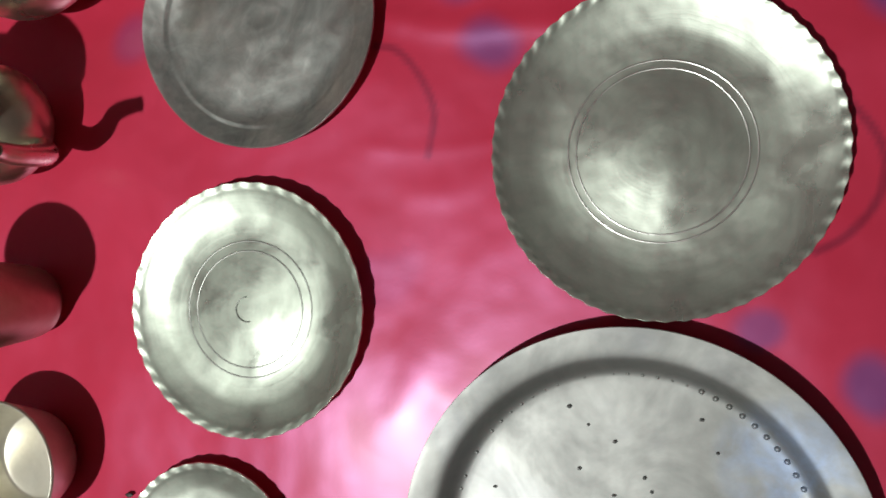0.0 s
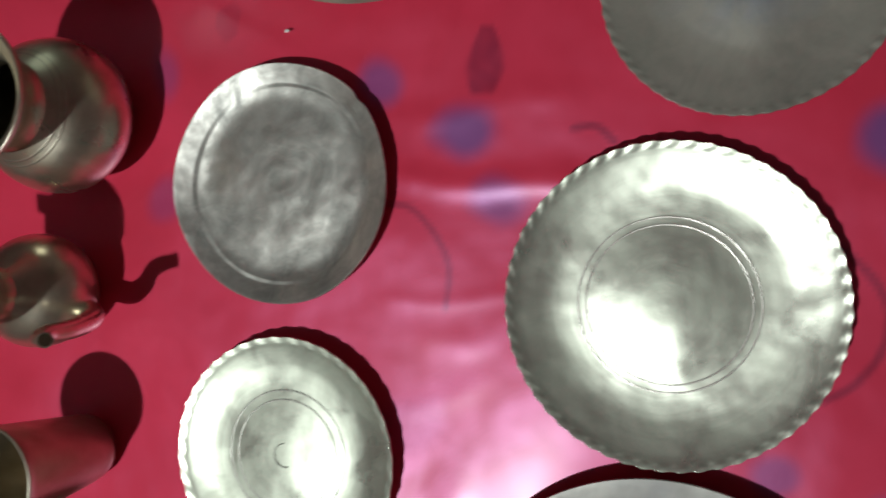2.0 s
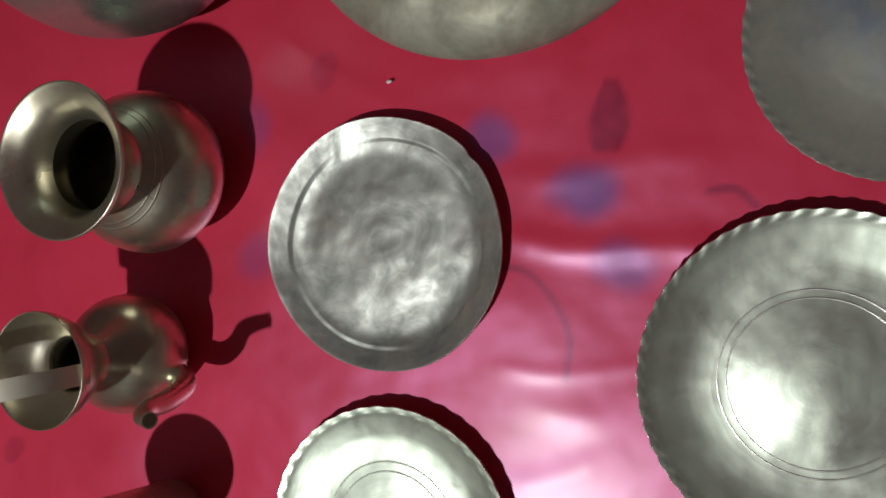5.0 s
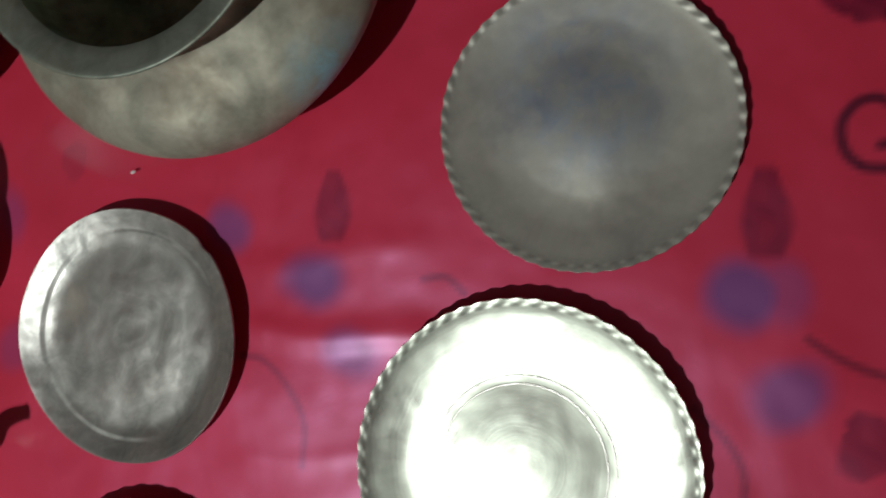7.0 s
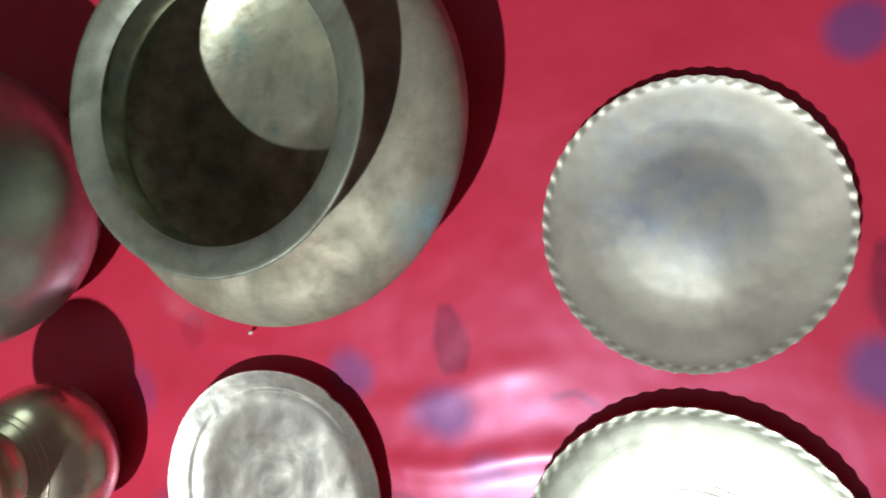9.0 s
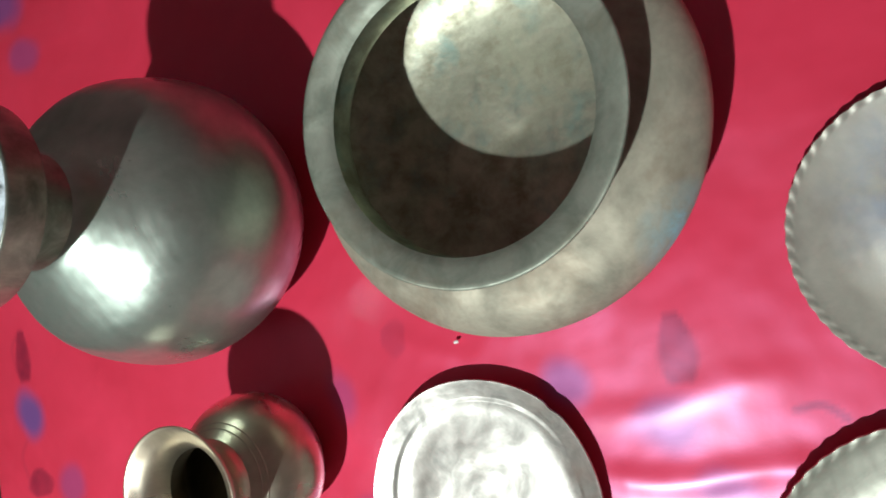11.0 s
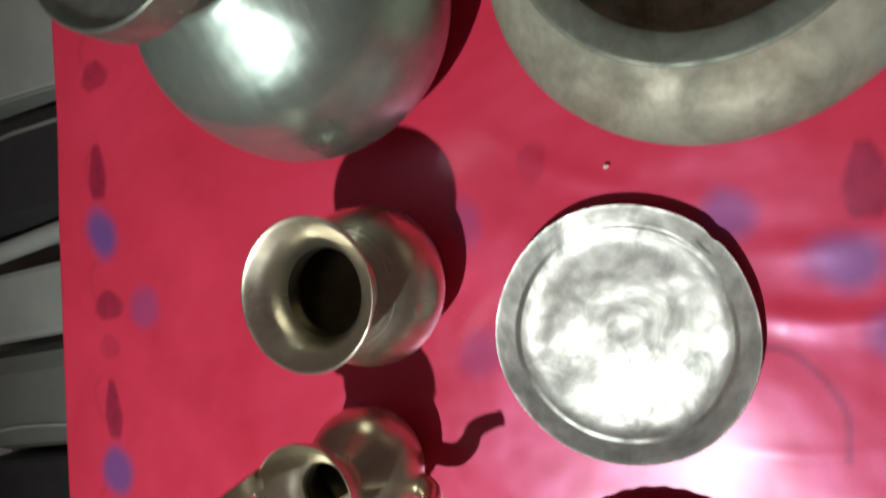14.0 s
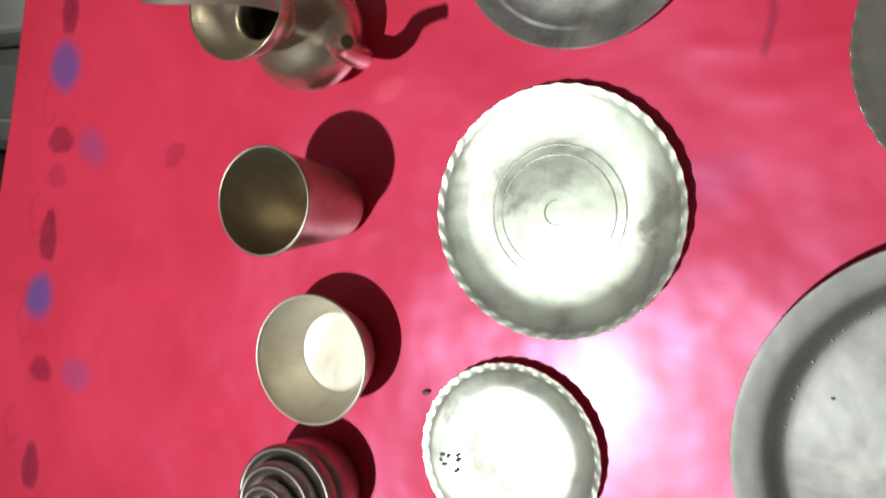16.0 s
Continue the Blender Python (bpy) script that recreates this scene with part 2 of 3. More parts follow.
def curve(points, steps=8):
    """Catmull-Rom through points."""
    p = [Vector(q) for q in points]
    p = [2 * p[0] - p[1]] + p + [2 * p[-1] - p[-2]]
    out = []
    for i in range(1, len(p) - 2):
        for k in range(steps):
            t = k / steps
            out.append(0.5 * ((2 * p[i]) + (p[i + 1] - p[i - 1]) * t + (2 * p[i - 1] - 5 * p[i] + 4 * p[i + 1] - p[i + 2]) * t * t + (3 * p[i] - p[i - 1] - 3 * p[i + 1] + p[i + 2]) * t ** 3))
    return out + [p[-2]]


def box(x, y, z, bevel=0.0, bm=None, at=(0, 0, 0)):
    bm = bm or bmesh.new()
    made = bmesh.ops.create_cube(bm, size=1.0, matrix=Matrix.Translation(at) @ Matrix.Diagonal((x, y, z, 1)))
    if bevel:
        edges = {e for v in made["verts"] for e in v.link_edges}
        bmesh.ops.bevel(bm, geom=list(edges), offset=bevel, segments=2, affect="EDGES", profile=0.5)
    return bm


def ring_line(r, z, width=0.0006, n=96, warp=None):
    return turned([(r - width, z), (r, z + width * 0.6), (r + width, z)], n, warp)


# ---- the room, closed and plain: unseen walls and ceiling, added close by to bounce light ----
def slab(name, x, y, z, at, material, label):
    ob = new(name, finish(box(x, y, z), name, material, False))
    ob.location = at
    return tagged(ob, label, name.split("_")[0], kind="structure")


FLOOR_Z = -0.40
slab("floor", 3.2, 3.2, 0.1, (0, 0, FLOOR_Z - 0.05), FLOOR_BOUNCE, "bare grey floor beside the table, paled to bounce light")
slab("ceiling", 3.2, 3.2, 0.1, (0, 0, 1.98), WALL, "unseen pale ceiling above the table, bouncing light")
slab("wall_north", 3.2, 0.1, 2.5, (0, 1.65, 0.85), WALL, "unseen painted wall behind the table, bouncing light")
slab("wall_south", 3.2, 0.1, 2.5, (0, -1.65, 0.85), WALL, "unseen painted wall before the table, bouncing light")
slab("wall_east", 0.1, 3.2, 2.5, (1.65, 0, 0.85), WALL, "unseen painted wall beside the table, bouncing light")
slab("wall_west", 0.1, 3.2, 2.5, (-1.65, 0, 0.85), WALL, "unseen painted wall past the table, bouncing light")

# ---- the table and its printed cloth ----
EDGE_TURN = 12.5          # the cloth's left hem leans this far from y
table = thing("table", -0.20, 0.25, FLOOR_Z, "wooden table under the red printed cloth", "table", turn=-EDGE_TURN)
part("tabletop", box(1.10, 1.60, 0.03, 0.004, at=(0, 0, -FLOOR_Z - 0.022)), WOOD, table)
for sx in (-0.54, 0.54):
    for sy in (-0.72, 0.72):
        part("leg", box(0.05, 0.05, -FLOOR_Z - 0.037, 0.004, at=(sx, sy, (-FLOOR_Z - 0.037) / 2)), WOOD, table)


def cloth():
    """The sheet, with slack folds, its hem over the table's edge and its print."""
    step = 0.0025
    us = np.arange(-0.64, 0.64 + step, step)
    vs = np.arange(-0.82, 0.82 + step, step)
    U, V = np.meshgrid(us, vs)
    a = math.radians(-EDGE_TURN)
    cx, cy = -0.20, 0.25
    X = cx + U * math.cos(a) - V * math.sin(a)
    Y = cy + U * math.sin(a) + V * math.cos(a)
    Z = np.zeros_like(X)
    # folds: long shallow creases pressed into the sheet
    for x0, y0, x1, y1, w, h in CREASES:
        dx, dy = x1 - x0, y1 - y0
        l = math.hypot(dx, dy)
        s = ((X - x0) * dx + (Y - y0) * dy) / l
        d = ((X - x0) * -dy + (Y - y0) * dx) / l + 0.004 * np.sin(s * 40)
        fade = np.clip(np.minimum(s, l - s) / 0.03 + 0.5, 0, 1)
        Z += h * np.exp(-(d / w) ** 2) * fade
    rnd = random.Random(4)
    for _ in range(26):
        kx, ky, p = rnd.uniform(-40, 40), rnd.uniform(-40, 40), rnd.uniform(0, 6.3)
        Z += 0.00022 * np.sin(kx * X + ky * Y + p)
    Z -= Z.max() + 0.0002
    # the hem hangs over the long edge
    over = np.clip(-0.562 - U, 0, None)
    Z -= over ** 1.0 * 1.6 + 0.002 * (over > 0)
    X += over * 0.75
    red, green, blue = np.zeros_like(X), np.zeros_like(X), np.zeros_like(X)
    rnd = random.Random(9)

    def wobble(k):
        p = [rnd.uniform(0, 6.3) for _ in range(6)]
        return 0.16 * (np.sin(70 * X + 40 * Y + p[0]) + np.sin(-50 * X + 90 * Y + p[1]) + 0.6 * np.sin(160 * X - 120 * Y + p[2])) * k

    for x, y, rx, ry, turn, strength in BLOBS:
        c, s = math.cos(math.radians(turn)), math.sin(math.radians(turn))
        p, q = ((X - x) * c + (Y - y) * s) / rx, (-(X - x) * s + (Y - y) * c) / ry
        m = np.clip((1.45 - np.hypot(p, q) + wobble(0.5)) / 0.95, 0, 1)
        green = np.maximum(green, strength * m * m * (3 - 2 * m))
    for x, y, rx, ry, turn, strength in DROPS:
        c, s = math.cos(math.radians(turn)), math.sin(math.radians(turn))
        p, q = ((X - x) * c + (Y - y) * s) / rx, (-(X - x) * s + (Y - y) * c) / ry
        wide = np.clip(np.where(q > -0.25, 1.0 - 0.72 * np.clip((q + 0.25) / 1.25, 0, 1) ** 1.6, 1.0 - 0.45 * np.clip((-0.25 - q) / 0.75, 0, 1) ** 1.5), 0.1, 1)
        m = np.clip((np.minimum(1.05 - np.abs(p) / wide, (1.05 - np.abs(q)) * 1.6) + wobble(0.20)) / 0.34, 0, 1)
        vein = 0.90 + 0.07 * np.sin(420 * X + 150 * Y + 2 * np.sin(190 * Y)) + 0.05 * np.sin(310 * Y - 90 * X)
        red = np.maximum(red, strength * m * np.clip(vein, 0, 1))
    for pts, w, strength in CURLS:
        for q in curve([(px, py, 0) for px, py in pts], 10):
            m = np.clip(1.4 - np.hypot(X - q.x, Y - q.y) / max(w, 0.0026), 0, 1)
            blue = np.maximum(blue, strength * m)
    rows, cols = X.shape
    me = bpy.data.meshes.new("tablecloth")
    idx = np.arange(rows * cols).reshape(rows, cols)
    faces = np.stack([idx[:-1, :-1], idx[:-1, 1:], idx[1:, 1:], idx[1:, :-1]], -1).reshape(-1, 4)
    me.vertices.add(rows * cols)
    me.vertices.foreach_set("co", np.stack([X, Y, Z], -1).ravel())
    me.loops.add(faces.size)
    me.loops.foreach_set("vertex_index", faces.ravel())
    me.polygons.add(len(faces))
    me.polygons.foreach_set("loop_start", np.arange(len(faces)) * 4)
    me.update()
    me.polygons.foreach_set("use_smooth", [True] * len(faces))
    layer = me.color_attributes.new("print", "FLOAT_COLOR", "POINT")
    layer.data.foreach_set("color", np.stack([red, green, blue, np.ones_like(red)], -1).ravel())
    me.materials.append(CLOTH)
    return tagged(new("tablecloth", me), "shiny red printed cloth with purple blots and dark petals", "tablecloth")


# x0, y0, x1, y1, width, height
CREASES = [
    (-0.17, 0.090, 0.0, 0.076, 0.006, 0.0004), (-0.15, 0.174, -0.02, 0.147, 0.010, 0.0021), (-0.15, 0.062, -0.10, 0.058, 0.010, 0.0004), (-0.12, 0.045, -0.09, 0.062, 0.010, 0.0003),
    (-0.14, -0.05, -0.06, -0.12, 0.016, 0.0006), (-0.5, 0.28, -0.44, 0.22, 0.012, 0.0009), (-0.17, 0.01, -0.10, 0.03, 0.010, 0.0004), (-0.16, -0.10, -0.12, -0.03, 0.012, 0.0004),
    (-0.21, 0.285, -0.10, 0.30, 0.014, 0.0008), (-0.30, 0.335, -0.22, 0.27, 0.008, 0.0007), (0.15, 0.03, 0.24, 0.05, 0.012, 0.0008), (-0.62, 0.12, -0.52, -0.05, 0.016, 0.0009),
    (-0.60, -0.10, -0.50, -0.22, 0.014, 0.0008), (-0.16, 0.215, -0.02, 0.205, 0.010, 0.0008),
]
# purple blots: x, y, half width, half height, turn, strength
BLOBS = [
    (-0.094, 0.195, 0.022, 0.018, -10, 0.85), (-0.079, 0.146, 0.019, 0.016, -8, 0.7), (0.156, 0.156, 0.019, 0.019, -10, 0.85), (0.177, 0.154, 0.015, 0.018, 0, 0.45), (0.171, 0.099, 0.020, 0.019, 0, 0.75),
    (-0.154, 0.238, 0.016, 0.016, 0, 0.7), (0.201, 0.333, 0.016, 0.015, 0, 0.8), (0.074, -0.036, 0.014, 0.012, 0, 0.6), (0.130, -0.070, 0.014, 0.017, 0, 0.75),
    (-0.340, 0.179, 0.017, 0.018, 0, 0.35), (-0.329, 0.277, 0.013, 0.020, 0, 0.4), (-0.693, 0.353, 0.018, 0.022, -8, 0.95), (-0.658, 0.274, 0.018, 0.018, -8, 0.45),
    (-0.728, 0.134, 0.018, 0.023, -8, 0.9), (-0.697, 0.054, 0.018, 0.016, -8, 0.4), (-0.771, -0.087, 0.018, 0.023, -8, 0.95), (-0.723, -0.162, 0.018, 0.015, 0, 0.4),
    (-0.592, 0.751, 0.030, 0.026, -20, 0.8), (-0.577, 0.690, 0.022, 0.016, -20, 0.5), (-0.655, 0.565, 0.018, 0.022, -8, 0.9), (-0.155, 0.0, 0.03, 0.018, 10, 0.18),
]
# dark petals: x, y, half width, half height, turn, strength
DROPS = [
    (-0.0765, 0.241, 0.0145, 0.024, -10, 0.72), (0.174, 0.197, 0.0155, 0.026, -8, 0.85), (0.155, -0.038, 0.016, 0.027, -6, 0.8), (0.228, 0.311, 0.014, 0.017, 20, 1.0), (0.240, 0.304, 0.016, 0.017, 0, 1.0), (0.254, 0.306, 0.013, 0.017, -20, 0.95), (0.244, 0.324, 0.022, 0.014, 0, 0.95), (0.203, 0.066, 0.018, 0.014, 20, 0.8),
    (0.208, 0.073, 0.014, 0.016, 40, 0.8), (-0.684, 0.411, 0.013, 0.027, -8, 0.85), (-0.702, 0.287, 0.021, 0.014, 0, 0.7), (-0.711, 0.249, 0.015, 0.012, 0, 0.3),
    (-0.720, 0.190, 0.012, 0.028, -8, 0.85), (-0.738, 0.064, 0.020, 0.013, 0, 0.7), (-0.745, 0.030, 0.015, 0.012, 0, 0.3), (-0.757, -0.027, 0.013, 0.026, -8, 0.85),
    (-0.771, -0.158, 0.019, 0.013, 0, 0.65), (-0.789, -0.255, 0.013, 0.025, -8, 0.85), (-0.598, 0.042, 0.016, 0.009, 40, 0.35), (-0.271, 0.306, 0.017, 0.011, 70, 0.3),
    (-0.645, 0.625, 0.013, 0.027, -10, 0.8), (-0.665, 0.500, 0.020, 0.014, 0, 0.6),
]
# thin printed tendrils: points, half width, strength
CURLS = [
    ([(0.2339, 0.2226), (0.2408, 0.2238), (0.2451, 0.2300), (0.2441, 0.2393), (0.2368, 0.2468), (0.2260, 0.2466), (0.2171, 0.2371), (0.2163, 0.2236), (0.2220, 0.2143), (0.2313, 0.2107), (0.2416, 0.2116), (0.256, 0.222)], 0.0030, 0.9),
    ([(0.248, 0.290), (0.2512, 0.2761), (0.2547, 0.2613), (0.260, 0.245)], 0.0028, 0.9), ([(0.1844, 0.1267), (0.1978, 0.1148), (0.2136, 0.1055), (0.230, 0.100)], 0.0022, 0.6),
    ([(-0.155, 0.154), (-0.139, 0.149), (-0.124, 0.130), (-0.116, 0.106), (-0.121, 0.079)], 0.0022, 0.42),
    ([(0.122, 0.095), (0.137, 0.074), (0.142, 0.055), (0.136, 0.034), (0.120, 0.016), (0.104, 0.008)], 0.0024, 0.5),
    ([(-0.023, 0.187), (-0.009, 0.186), (0.001, 0.175)], 0.0020, 0.5),
]
for k in range(9):
    y = 0.62 - 0.105 * k
    x = -0.800 + 0.2 * y + 0.02
    CURLS.append(([(x + 0.012, y + 0.024), (x, y + 0.010), (x + 0.004, y - 0.016), (x + 0.018, y - 0.006)], 0.0022, 0.14))
cloth()


# ---- vessels ----
def scalloped(teeth, r_rim, depth, lift, start=0.90):
    """A crimped edge: slanting radial ridges pressed across the lip, with a nearly smooth outline."""
    def warp(a, r, z):
        k = max(0.0, (r / r_rim - start) / (1 - start))
        w = math.cos(teeth * a + 0.9 * k)
        return r * (1 + depth * k * k * w), z + lift * min(1.0, 2.2 * k) * w
    return warp


def dish(name, x, y, r, h, floor_r, teeth, material, label, category, lines=(), floor_z=0.002, depth=0.0036, lift=0.00030, seed=1, lip=0.0044, bow=1.5, knee=0.88, dome=0.0026, tilt=(0, 0), lines_mat=None):
    """A shallow beaten dish with a crimped lip and turned rings on its floor."""
    ob = thing(name, x, y, 0.0, label, category, "metal dishes on the cloth", tilt)
    wave = uneven(0.004, seed)
    crimp = scalloped(teeth, r, depth, lift, 1 - lip / r)
    inside = [(floor_r * k, floor_z + dome * 0.5 * (1 + math.cos(math.pi * k))) for k in (0.0, 0.15, 0.3, 0.45, 0.6, 0.75, 0.9)]
    for k in (0.25, 0.5, 0.75, 0.9):
        inside.append((floor_r + (r - lip - floor_r) * k, floor_z + (h * knee - floor_z) * (0.85 * k ** bow + 0.12 * k)))
    inside += [(r - lip, h * knee), (r - lip * 0.75, h * (0.3 + 0.7 * knee)), (r - lip * 0.35, h * (0.72 + 0.28 * knee)), (r, h)]

    def warp(a, rr, z):
        rr, z = crimp(a, rr, z)
        return rr * wave(a), z
    n = teeth * 6
    part("bowl", turned(shell(inside, 0.0014), n, warp), material, ob)
    for lr in lines:
        z = float(np.interp(lr, [q[0] for q in smoothed(inside)], [q[1] for q in smoothed(inside)]))
        part("ring_groove", ring_line(lr, z + 0.0002, 0.0005), lines_mat or LINE, ob, "thin engraved ring")
    return ob


plate = dish("scalloped_plate", -0.2503, -0.0169, 0.0855, 0.0112, 0.056, 40, TIN, "shiny tinned plate with scalloped edge lying on red cloth", "plate", (0.0465, 0.0398), seed=3)
arc = [(0.0085 * math.cos(a), 0.0085 * math.sin(a), 0.0049) for a in np.linspace(1.6, 4.9, 20)]
part("scratch", tube(arc, 0.0004, 6), LINE, plate, "short curved scratch")
dish("scalloped_bowl", 0.0225, 0.0703, 0.0988, 0.0125, 0.060, 56, TIN_WIDE, "large bright metal dish with scalloped edge and engraved rings", "bowl", (0.0538, 0.0490), seed=5, lines_mat=LINE_PALE, knee=0.87, dome=0.0034)
dish("scalloped_bowl", 0.0868, 0.2612, 0.0844, 0.0082, 0.050, 54, TIN_BLUE, "dull metal bowl with scalloped edge and bluish stains", "bowl", seed=7, lip=0.0042, bow=1.2, dome=0.0024)
small = dish("scalloped_plate", -0.2855, -0.1855, 0.0650, 0.0095, 0.040, 38, TIN_WIDE, "small bright scalloped metal plate on red cloth", "plate", seed=8)
rnd = random.Random(6)
for k in range(7):
    bm = bmesh.new()
    bmesh.ops.create_icosphere(bm, subdivisions=2, radius=1.0, matrix=Matrix.Translation((-0.046 + rnd.uniform(-0.007, 0.010), -0.012 + rnd.uniform(-0.016, 0.012), 0.0052)) @ Matrix.Diagonal((rnd.uniform(0.0012, 0.0026), rnd.uniform(0.001, 0.002), 0.0006, 1)))
    part("stain", bm, SPECK, small, "dark speck of tarnish")


def pewter_plate():
    ob = thing("metal_plate", -0.2342, 0.1773, 0.0004, "worn grey metal plate with plain raised uneven edge", "plate", "metal dishes on the cloth", (1.2, 0))
    wave = uneven(0.011, 21, 6)
    inside = [(0.0, 0.0036), (0.012, 0.0039), (0.022, 0.0030), (0.034, 0.0033), (0.046, 0.0026), (0.056, 0.0023), (0.0625, 0.0027), (0.0685, 0.0045), (0.0740, 0.0069), (0.0790, 0.0092), (0.0825, 0.0108), (0.0838, 0.0112)]

    def warp(a, r, z):
        dent = 0.0016 * math.exp(-((a - 0.62) / 0.05) ** 2) * (r > 0.075)
        return r * 1.020 * wave(a) - dent, z + 0.0012 * (r > 0.07) * math.cos(2 * a + 1)
    part("dish", turned(shell(inside, 0.0015), 160, warp), PEWTER, ob)


def tray():
    ob = thing("round_tray", -0.0058, -0.1655, 0.0, "large grey metal tray with beaded rim and dark specks", "tray", "metal dishes on the cloth")
    inside = [(0.0, 0.002), (0.06, 0.002), (0.101, 0.002), (0.1085, 0.004), (0.114, 0.0115), (0.118, 0.0140), (0.131, 0.0162), (0.1345, 0.0166)]
    wave = uneven(0.003, 31)
    part("dish", turned(shell(inside, 0.0016), 144, lambda a, r, z: (r * wave(a), z)), TRAY, ob)
    rnd = random.Random(12)
    bm = bmesh.new()
    for i in range(78):
        a = 2 * math.pi * i / 78
        strong = 1.0 if -0.2 < a < 1.2 else rnd.choice((0.0, 0.45, 0.6))
        if strong:
            bmesh.ops.create_icosphere(bm, subdivisions=2, radius=0.0019 * strong, matrix=Matrix.Translation((0.1055 * math.cos(a), 0.1055 * math.sin(a), 0.0030)))
    part("beading", bm, TRAY, ob, "row of small raised beads")["kind"] = "stuff"
    bm = bmesh.new()
    for k in range(16):
        a, d = rnd.uniform(0.4, 2.9), rnd.uniform(0.02, 0.095)
        bmesh.ops.create_icosphere(bm, subdivisions=2, radius=1.0, matrix=Matrix.Translation((d * math.cos(a), d * math.sin(a), 0.0028)) @ Matrix.Diagonal((rnd.uniform(0.0007, 0.0016), rnd.uniform(0.0006, 0.0014), 0.0004, 1)))
    part("specks", bm, SPECK, ob, "small dark rust specks")["kind"] = "stuff"
    part("ring_groove", ring_line(0.030, 0.0026, 0.0006), LINE_PALE, ob, "engraved ring")


pewter_plate()
tray()


def tumbler():
    ob = thing("tumbler", -0.4264, -0.0076, 0.0, "tall plain brass tumbler standing on red cloth", "cup", "metal vessels on the cloth")
    inside = [(0.0, 0.003), (0.022, 0.003), (0.0255, 0.006), (0.029, 0.04), (0.0345, 0.088), (0.0363, 0.0938)]
    part("cup_wall", turned(shell(inside, 0.0012), 96), BRASS_BROWN, ob)
    part("lip", turned([(0.0360, 0.0925), (0.0368, 0.0930), (0.0370, 0.0940), (0.0362, 0.0945), (0.0356, 0.0938), (0.0360, 0.0925)], 96), BRASS_LIGHT, ob)


def cup():
    ob = thing("cup", -0.4262, -0.1215, 0.0, "pale brass cup with bright flat bottom", "cup", "metal vessels on the cloth")
    inside = [(0.0, 0.003), (0.029, 0.003), (0.0325, 0.0040), (0.0365, 0.014), (0.0440, 0.035), (0.0470, 0.0425)]
    part("cup_wall", turned(shell(inside, 0.0014), 96), CREAM, ob)
    part("lip", turned([(0.0466, 0.0415), (0.0476, 0.0420), (0.0478, 0.0429), (0.0469, 0.0434), (0.0462, 0.0427), (0.0466, 0.0415)], 96), CREAM, ob)


def lota():
    ob = thing("water_pot", -0.3945, 0.2462, 0.0, "round brown brass water pot with wide flared mouth", "pot", "metal vessels on the cloth")
    body = smoothed([(0.0, 0.0), (0.028, 0.0), (0.036, 0.004), (0.056, 0.026), (0.058, 0.046), (0.050, 0.066), (0.037, 0.077), (0.032, 0.082)])
    part("belly", turned(body), BRASS, ob)
    neck = smoothed([(0.032, 0.081), (0.0305, 0.088), (0.0335, 0.098), (0.042, 0.107), (0.0485, 0.1140), (0.0495, 0.1176), (0.0478, 0.1180), (0.043, 0.1145), (0.036, 0.109), (0.0315, 0.101), (0.0290, 0.094)])
    part("flared_neck", turned(neck), BRASS, ob)
    part("inside", turned(smoothed([(0.0290, 0.0945), (0.0285, 0.086), (0.030, 0.079), (0.045, 0.064), (0.053, 0.046), (0.048, 0.024), (0.0, 0.006)])), BRASS_SHADED, ob, "hollow inside with shade put into its dark colour")
    for z in (0.0735, 0.0765):
        r = float(np.interp(z, [q[1] for q in body[4:]], [q[0] for q in body[4:]]))
        part("neck_ring", turned([(r, z - 0.0006), (r + 0.0006, z), (r - 0.0008, z + 0.0006)]), BRASS_LIGHT, ob)


